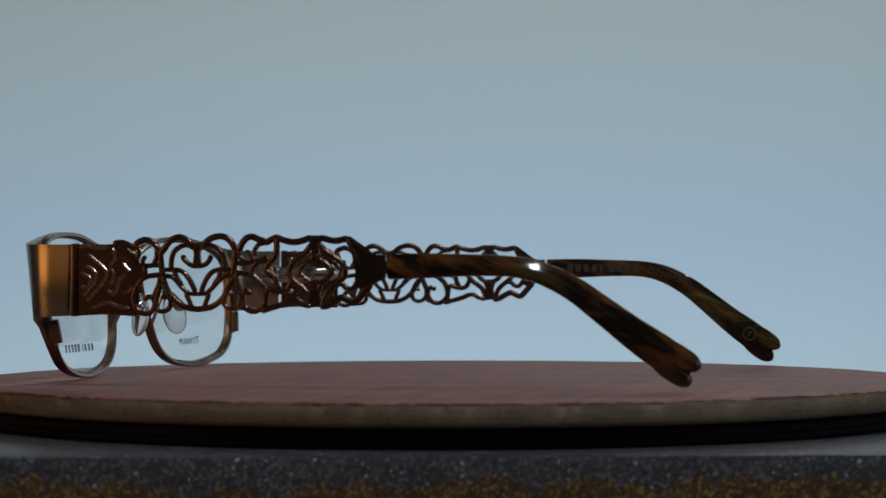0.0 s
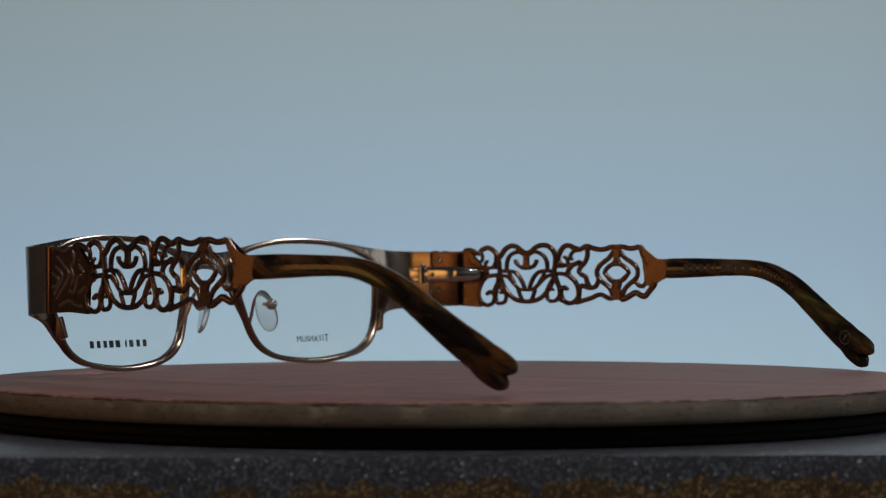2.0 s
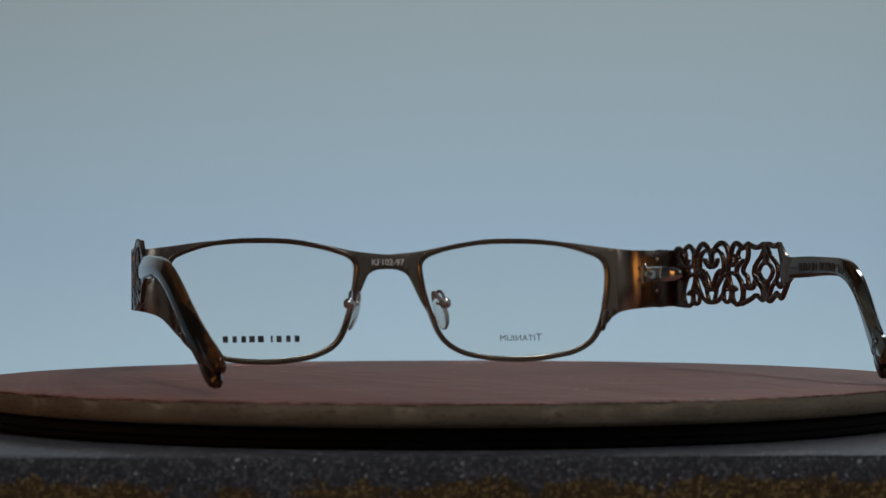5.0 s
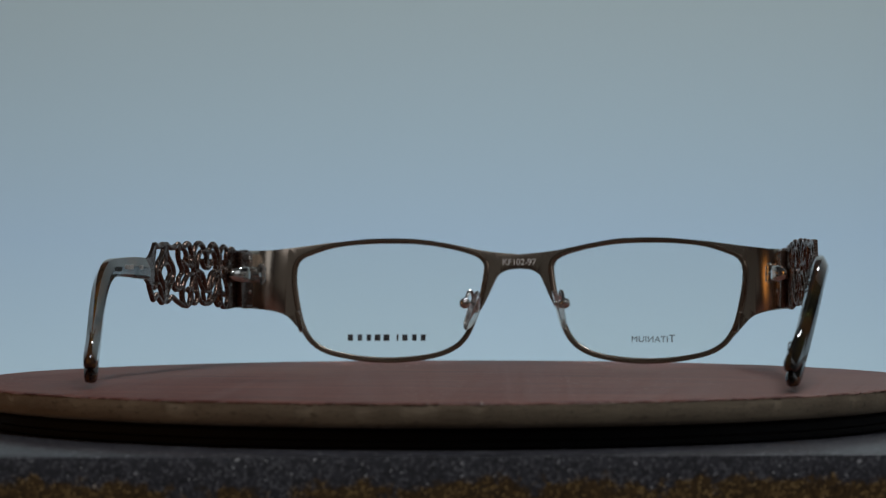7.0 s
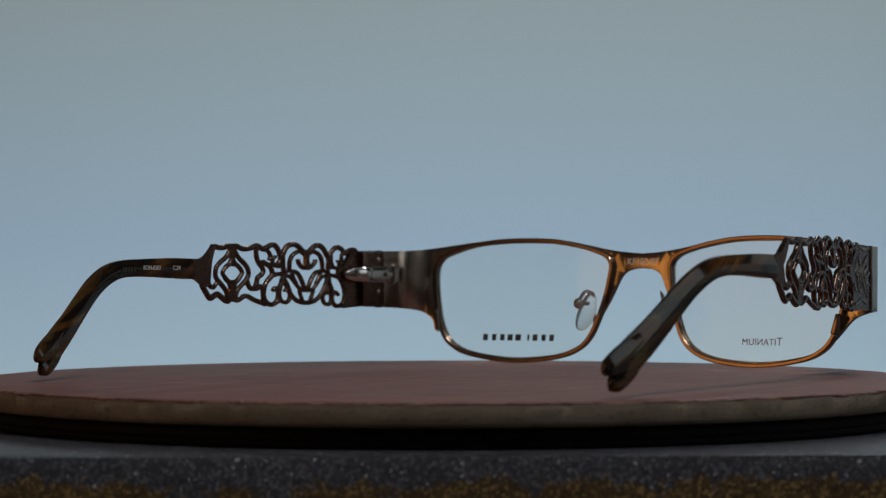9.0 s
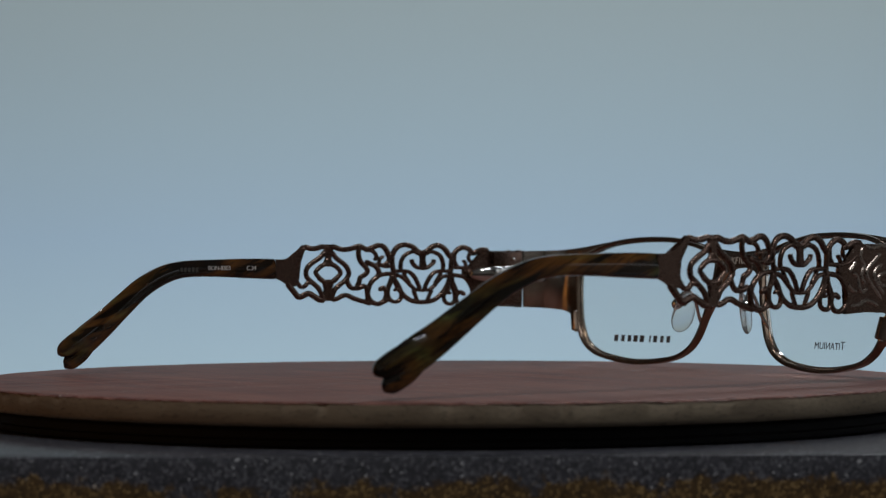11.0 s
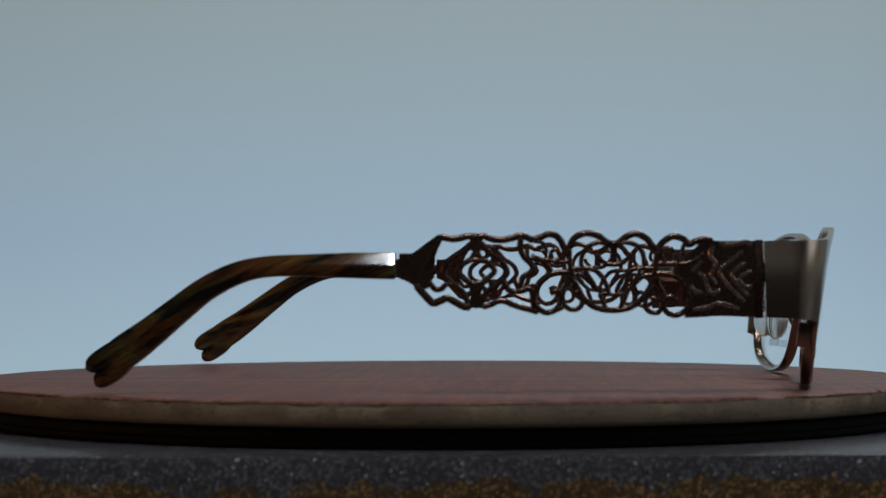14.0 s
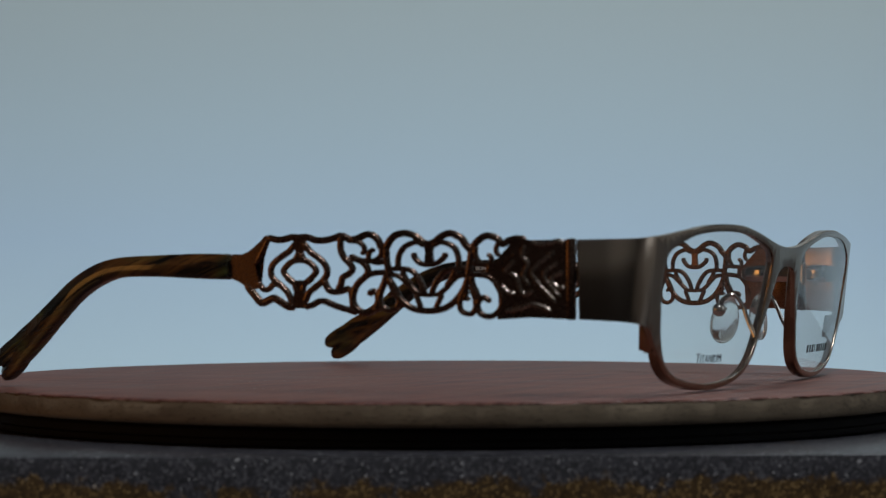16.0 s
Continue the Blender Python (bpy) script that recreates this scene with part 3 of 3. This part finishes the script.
    b.stroke(0.9, [(20.6, 30.1), (22.1, 29.9), (23.0, 29.1), (23.2, 28.1), (22.6, 27.6)])
    b.stroke(1.23, [(20.2, 26.9), (22.7, 26.1), (23.9, 24.6), (23.6, 23.4), (22.1, 22.1), (21.1, 20.5), (20.8, 18.4), (21.6, 16.9), (23.2, 16.1), (24.9, 16.5), (25.9, 17.8), (26.0, 19.4), (25.2, 20.3), (24.0, 19.7)])
    b.stroke(1.12, [(22.1, 22.1), (23.8, 23.4), (25.6, 23.9), (27.8, 24.0)])
    b.stroke(1.12, [(27.8, 23.8), (27.2, 21.9), (26.4, 20.1), (25.9, 17.9)])
    b.stroke(1.01, [(24.3, 26.2), (26.1, 25.9), (28.0, 26.2)])
    b.stroke(1.01, [(27.7, 22.5), (26.6, 20.1), (26.5, 18.3), (27.3, 17.0), (28.7, 16.6), (30.0, 17.3), (30.3, 19.0), (29.6, 20.7), (28.5, 22.5)])
    b.stroke(0.8, [(30.2, 19.0), (29.3, 20.1), (28.3, 19.5)])
    b.stroke(1.12, [(25.2, 16.6), (26.6, 17.2)])
    b.stroke(1.34, [(27.6, 28.6), (28.5, 30.3), (29.8, 31.3), (31.6, 31.6), (33.6, 31.0), (35.0, 29.9), (36.3, 29.5), (37.6, 29.9), (39.1, 31.0), (40.9, 31.5), (42.9, 30.6), (44.0, 29.2), (45.1, 28.1)])
    b.stroke(1.23, [(27.7, 28.8), (27.7, 26.8), (28.0, 25.1), (28.4, 23.1)])
    b.stroke(1.23, [(45.1, 28.3), (44.9, 26.6), (44.7, 24.9), (44.4, 23.1)])
    b.stroke(1.01, [(30.1, 24.6), (30.2, 26.9), (31.1, 28.6), (32.5, 29.5), (34.1, 29.8), (35.6, 29.1)])
    b.stroke(1.01, [(42.5, 24.6), (42.4, 26.9), (41.7, 28.6), (40.3, 29.5), (38.6, 29.8), (37.2, 29.1)])
    b.stroke(1.01, [(33.3, 27.8), (33.5, 26.9), (34.4, 25.9), (35.6, 25.5), (37.4, 25.5), (38.6, 26.1), (39.6, 27.0), (39.7, 27.8)])
    b.stroke(1.01, [(28.0, 24.6), (30.9, 24.7), (32.8, 24.3), (34.1, 23.1), (35.0, 21.5), (35.6, 19.9)])
    b.stroke(1.01, [(44.7, 24.6), (41.8, 24.7), (39.9, 24.3), (38.6, 23.1), (37.6, 21.5), (36.9, 19.9)])
    b.stroke(1.01, [(28.4, 23.7), (30.3, 23.2), (31.6, 22.2), (33.1, 20.8), (34.4, 19.7)])
    b.stroke(1.01, [(44.5, 23.5), (42.4, 23.2), (41.1, 22.2), (39.8, 20.8), (38.4, 19.7)])
    b.stroke(1.01, [(30.9, 24.6), (31.5, 23.1), (32.8, 21.3)])
    b.stroke(1.01, [(41.9, 24.6), (41.2, 23.1), (39.9, 21.3)])
    b.stroke(1.23, [(28.1, 23.3), (29.1, 20.7), (30.8, 18.5), (32.4, 17.3), (34.1, 16.7), (36.3, 16.5), (38.5, 16.7), (40.4, 17.4), (42.1, 18.8), (43.6, 20.9), (44.6, 23.5)])
    b.stroke(0.9, [(33.6, 19.8), (36.3, 19.6), (39.2, 19.8)])
    b.stroke(1.01, [(33.7, 19.8), (34.3, 18.3), (34.9, 16.8)])
    b.stroke(1.01, [(39.1, 19.8), (38.4, 18.3), (37.7, 16.8)])
    b.stroke(1.34, [(44.8, 27.9), (45.8, 29.4), (47.0, 30.5), (48.5, 31.0), (50.3, 30.4), (51.3, 29.4), (52.7, 30.0), (54.2, 30.4), (56.0, 30.2)])
    b.stroke(1.01, [(45.9, 29.2), (45.9, 27.3), (46.7, 25.8)])
    b.stroke(0.9, [(50.7, 29.9), (50.1, 28.6), (50.2, 27.7), (50.8, 27.1)])
    b.stroke(1.01, [(45.1, 25.7), (47.0, 25.6), (49.2, 25.5), (51.4, 25.8), (53.0, 26.6), (54.4, 27.7)])
    b.stroke(0.9, [(49.2, 25.7), (49.1, 26.8), (48.4, 27.5)])
    b.stroke(1.01, [(48.7, 25.5), (48.5, 23.5)])
    b.stroke(1.12, [(44.6, 23.7), (46.7, 23.5), (48.9, 23.0), (50.4, 21.3), (51.3, 19.0), (50.8, 16.7), (49.0, 15.5), (47.1, 15.9), (46.3, 17.3), (46.6, 18.5), (47.7, 19.1), (48.9, 18.3)])
    b.stroke(1.12, [(45.1, 23.3), (45.3, 21.7), (46.1, 20.1), (46.7, 18.6)])
    b.stroke(1.01, [(44.5, 21.4), (43.0, 19.3), (42.7, 17.3), (43.5, 16.2), (45.1, 16.0), (45.9, 17.1), (45.8, 19.0), (44.9, 21.4)])
    b.stroke(0.8, [(44.4, 20.3), (43.7, 18.9), (44.7, 18.9)])


# raised wavy lines on the hinge plate
RELIEF = []
RELIEF.append([(57.3, 29.8), (58.7, 29.3), (60.9, 29.5), (62.5, 29.9), (63.8, 29.4)])
RELIEF.append([(62.0, 28.0), (59.8, 26.4), (58.1, 25.0), (57.4, 23.7), (58.7, 21.7), (60.9, 19.5), (62.2, 18.1)])
RELIEF.append([(62.5, 25.7), (60.5, 24.5), (59.9, 23.1), (61.4, 20.9), (63.1, 19.2)])
RELIEF.append([(63.8, 24.1), (61.6, 23.1), (61.4, 22.0), (62.5, 21.1), (63.8, 21.0)])
RELIEF.append([(53.9, 26.2), (52.9, 25.2), (51.8, 24.1)])
RELIEF.append([(51.4, 21.4), (52.5, 20.2), (54.0, 19.8)])
RELIEF.append([(52.9, 23.8), (54.4, 22.9), (55.1, 20.6), (56.0, 19.7), (57.5, 20.4)])
RELIEF.append([(52.1, 16.6), (54.9, 17.0), (57.1, 17.8), (59.2, 17.4), (61.1, 16.6)])
RELIEF.append([(56.0, 29.2), (55.5, 27.1), (56.6, 25.5), (55.7, 23.3), (56.8, 21.4)])


def scroll_sheet():
    sheet = Sheet(1.0)
    ornament(sheet)
    bmesh.ops.triangulate(sheet.bm, faces=[f for f in sheet.bm.faces if len(f.verts) > 8])
    return sheet.bm


def relief_line(pts):
    sheet = Sheet(0.7, 0.36)
    sheet.stroke(0.95, pts)
    return sheet.bm


TIP = [(-6.1, 25.2, 2.2, 1.3), (-6.5, 25.2, 2.5, 1.65), (-7.2, 25.2, 2.58, 1.75), (-14.3, 25.35, 2.5, 1.8), (-23.6, 25.4, 2.2, 1.8), (-32.0, 25.1, 2.1, 1.75),
       (-37.8, 23.7, 2.25, 1.7), (-43.8, 20.7, 2.45, 1.65), (-49.6, 16.4, 2.75, 1.6), (-55.4, 11.9, 3.15, 1.55), (-60.2, 8.5, 3.45, 1.5), (-63.3, 6.5, 3.2, 1.35)]


def tip_mesh():
    """Swept acetate end piece, flat on its sides with rounded edges, and a forked tip."""
    b = bmesh.new()
    def run(rows, n=5):
        path = spline(rows, n=n)
        pts = [Vector((temple_bow(p[0]), p[0], p[1])) * MM for p in path]
        def section(i, t):
            r, w = path[i][2], path[i][3]
            top = max(0.12 * w, w - 0.424 * r)
            half = [(0.30 * w, -r), (0.62 * w, -0.97 * r), (0.88 * w, -0.84 * r), (0.97 * w, -0.68 * r), (w, -0.5 * r), (w, 0.02 * r), (0.985 * w, 0.10 * r),
                    (top, 0.90 * r), (0.86 * top, 0.965 * r), (0.5 * top, r)]
            return [(x * MM, z * MM) for x, z in half + [(-x, z) for x, z in reversed(half)]]
        sweep(b, pts, section)
    run(TIP)
    run([(-57.9, 11.1, 1.5, 1.3), (-62.5, 8.2, 2.3, 1.45), (-65.9, 6.3, 2.1, 1.45), (-67.5, 5.4, 1.5, 1.2), (-68.3, 4.9, 0.5, 0.5)])
    run([(-57.5, 9.4, 1.5, 1.3), (-61.6, 5.8, 2.4, 1.45), (-64.3, 3.5, 2.1, 1.45), (-65.7, 2.3, 1.5, 1.2), (-66.4, 1.7, 0.5, 0.5)])
    return b


TIP_LINE = [Vector((p[0], p[1])) for p in spline(TIP, n=8)]


def along_tip(run, up):
    """Forward and up, in millimetres, of a place run millimetres down the tip's middle line and up millimetres across it."""
    for p, q in zip(TIP_LINE, TIP_LINE[1:]):
        d = (q - p).length
        if run <= d:
            break
        run -= d
    t = (q - p).normalized()
    c = p + t * run
    return c.x + t.y * up, c.y - t.x * up


def hinge_arm():
    """Bulged fixing bar of the hinge on the temple's inner side, flattened towards the joint."""
    b = bmesh.new()
    rows = [(50.0, 0.6, 0.4), (50.6, 1.3, 1.0), (52.5, 1.9, 1.5), (55.2, 2.1, 1.6), (57.5, 2.15, 1.3), (60.5, 2.15, 1.1), (65.0, 2.15, 1.0), (65.8, 1.9, 0.9)]
    path = spline(rows, n=4)
    pts = [Vector((temple_bow(p[0]) - (0.6 + 1.3 * min(1.0, max(0.0, (p[0] - 51) / 5))) - 0.8 * p[2], p[0], 23.8)) * MM for p in path]
    def section(i, t):
        r, w = path[i][1], path[i][2]
        return [(math.copysign(w * abs(math.cos(a)) ** 0.7, math.cos(a)) * MM, math.copysign(r * abs(math.sin(a)) ** 0.6, math.sin(a)) * MM)
                for a in (2 * math.pi * (k + 0.5) / 16 for k in range(16))]
    sweep(b, pts, section)
    return b


def hinge_knuckles():
    """Three-leaf barrel with its pin and the leaf on the end piece."""
    b = bmesh.new()
    for z, hgt in ((25.25, 1.05), (23.8, 1.4), (22.35, 1.05)):
        rod(b, 1.3 * MM, hgt * MM, pose(66.6 * MM, 66.6 * MM, z * MM), 18)
        block(b, 2.0 * MM, 4.0 * MM, hgt * 0.9 * MM, pose(67.0 * MM, (68.4 if z != 23.8 else 65.2) * MM, z * MM, 0, 0, 4), 0.2 * MM)
    block(b, 1.6 * MM, 4.2 * MM, 4.2 * MM, pose(67.7 * MM, 70.2 * MM, 23.8 * MM, 0, 0, 5), 0.4 * MM)
    return b


def hinge_pin():
    b = bmesh.new()
    rod(b, 0.65 * MM, 5.2 * MM, pose(66.6 * MM, 66.6 * MM, 23.8 * MM))
    ball(b, 0.85 * MM, pose(66.6 * MM, 66.6 * MM, 26.2 * MM) @ Matrix.Diagonal((1, 1, 0.5, 1)))
    return b


def hinge_plate():
    """Dark inner plate that carries the hinge on the temple."""
    b = bmesh.new()
    m = pose((temple_bow(60.9) - 1.25) * MM, 60.9 * MM, 22.6 * MM, 0, 0, 6.0)
    block(b, 1.5 * MM, 8.6 * MM, 14.2 * MM, m, 0.3 * MM)
    return b


def rivet(z):
    b = bmesh.new()
    ball(b, 0.75 * MM, pose((temple_bow(62.6) - 2.0) * MM, 62.6 * MM, z * MM) @ Matrix.Diagonal((0.7, 1, 1, 1)))
    return b


def end_rib():
    b = bmesh.new()
    block(b, 1.6 * MM, 1.6 * MM, 15.5 * MM, pose(temple_bow(65.12) * MM, 65.12 * MM, 22.6 * MM, 0, 0, 5), 0.35 * MM)
    return b


for s in (1, -1):
    flip = (lambda b: b) if s > 0 else mirror_x
    temple = part("temple", flip(scroll_sheet()), DARK, glasses, "dark bronze metal temple with pierced scrollwork", angle=50)
    for pts in RELIEF:
        part("relief_line", flip(relief_line(pts)), GLINT, temple)
    part("end_rib", flip(end_rib()), DARK, temple, "plain upright rib beside the joint")
    tip = part("temple_tip", flip(tip_mesh()), ACETATE, temple, "glossy dark tortoiseshell acetate tip with forked end", angle=16)
    hinge = part("hinge", flip(hinge_knuckles()), STEEL, glasses, "small polished steel hinge")
    part("hinge_arm", flip(hinge_arm()), STEEL, hinge, "bulged polished bar")
    part("pin", flip(hinge_pin()), STEEL, hinge)
    part("hinge_plate", flip(hinge_plate()), DARK, temple, "dark plate carrying the hinge")
    for z in (27.8, 19.4):
        part("rivet", flip(rivet(z)), STEEL, temple, "tiny steel rivet")
    # print on the inner side of the tip
    def inner(x, y, z, yy=-22.0, zz=25.4):
        py = yy + s * x / MM
        return Vector((s * (temple_bow(py) - 1.86 - z / MM), py, zz + y / MM)) * MM
    if s < 0:
        lettering("lettering", "BON-8303", 1.5 * MM, PALE_INK, temple, lambda x, y, z: inner(-x, y, z, -22.5), "pale printed model number", 0.95)
        lettering("lettering", "C.24", 1.5 * MM, PALE_INK, temple, lambda x, y, z: inner(-x, y, z, -13.5), "pale printed colour number", 0.95)
        bars("print", [(-0.0026 + i * 0.0011, -0.0026 + i * 0.0011 + 0.0007) for i in range(5)], 0.0011, FAINT_INK, temple,
             lambda x, y, z: inner(-x, y, z, -31.0, 25.0), "row of faint pale printed marks")
    else:
        def curved(x, y, z):
            py, pz = along_tip(x / MM, y / MM)
            return Vector((temple_bow(py) - 1.86 - z / MM, py, pz)) * MM
        bars("print", [(0.0060 + i * 0.0022, 0.0060 + i * 0.0022 + w * MM) for i, w in enumerate((1.6, 1.4, 1.3, 1.3, 0.5, 1.7, 1.6, 1.4, 1.6))], 0.0019, FAINT_INK, temple,
             curved, "row of faint pale printed marks")
        lettering("lettering", "DENMARK", 2.5 * MM, FAINT_INK, temple, lambda x, y, z: curved(x + 0.0343, y - 0.0001, z), "faint pale printed word following the bend", 1.2)
        # thin inlaid ring with a small mark in it, on the flat inner side of the end
        b = bmesh.new()
        ring = []
        for k in range(28):
            a = 2 * math.pi * k / 28
            ring.append([b.verts.new(Vector((temple_bow(-60.6 + r * math.cos(a)) - 1.45 - h, -60.6 + r * math.cos(a), 8.3 + r * math.sin(a))) * MM)
                         for r, h in ((1.75, 0.0), (1.7, 0.16), (1.45, 0.16), (1.4, 0.0))])
        for r0, r1 in zip(ring, ring[1:] + ring[:1]):
            for j in range(4):
                b.faces.new((r0[j], r0[(j + 1) % 4], r1[(j + 1) % 4], r1[j]))
        block(b, 0.25 * MM, 0.4 * MM, 1.7 * MM, pose((temple_bow(-60.6) - 1.5) * MM, -60.6 * MM, 8.3 * MM, 35, 0, 0), 0.05 * MM)
        part("emblem", b, EMBLEM, temple, "thin round grey inlay on the tip")


def motions():
    steps = [i * 1.0 for i in range(17)]
    walk(platter, [(t, pose(0, 0, 0, 0, 0, turn_at(t))) for t in steps])
    walk(glasses, [(t, pose(0, 0, 0.0001, 0, 0, turn_at(t)) @ pose(0.00714, 0, 0)) for t in steps])


motions()
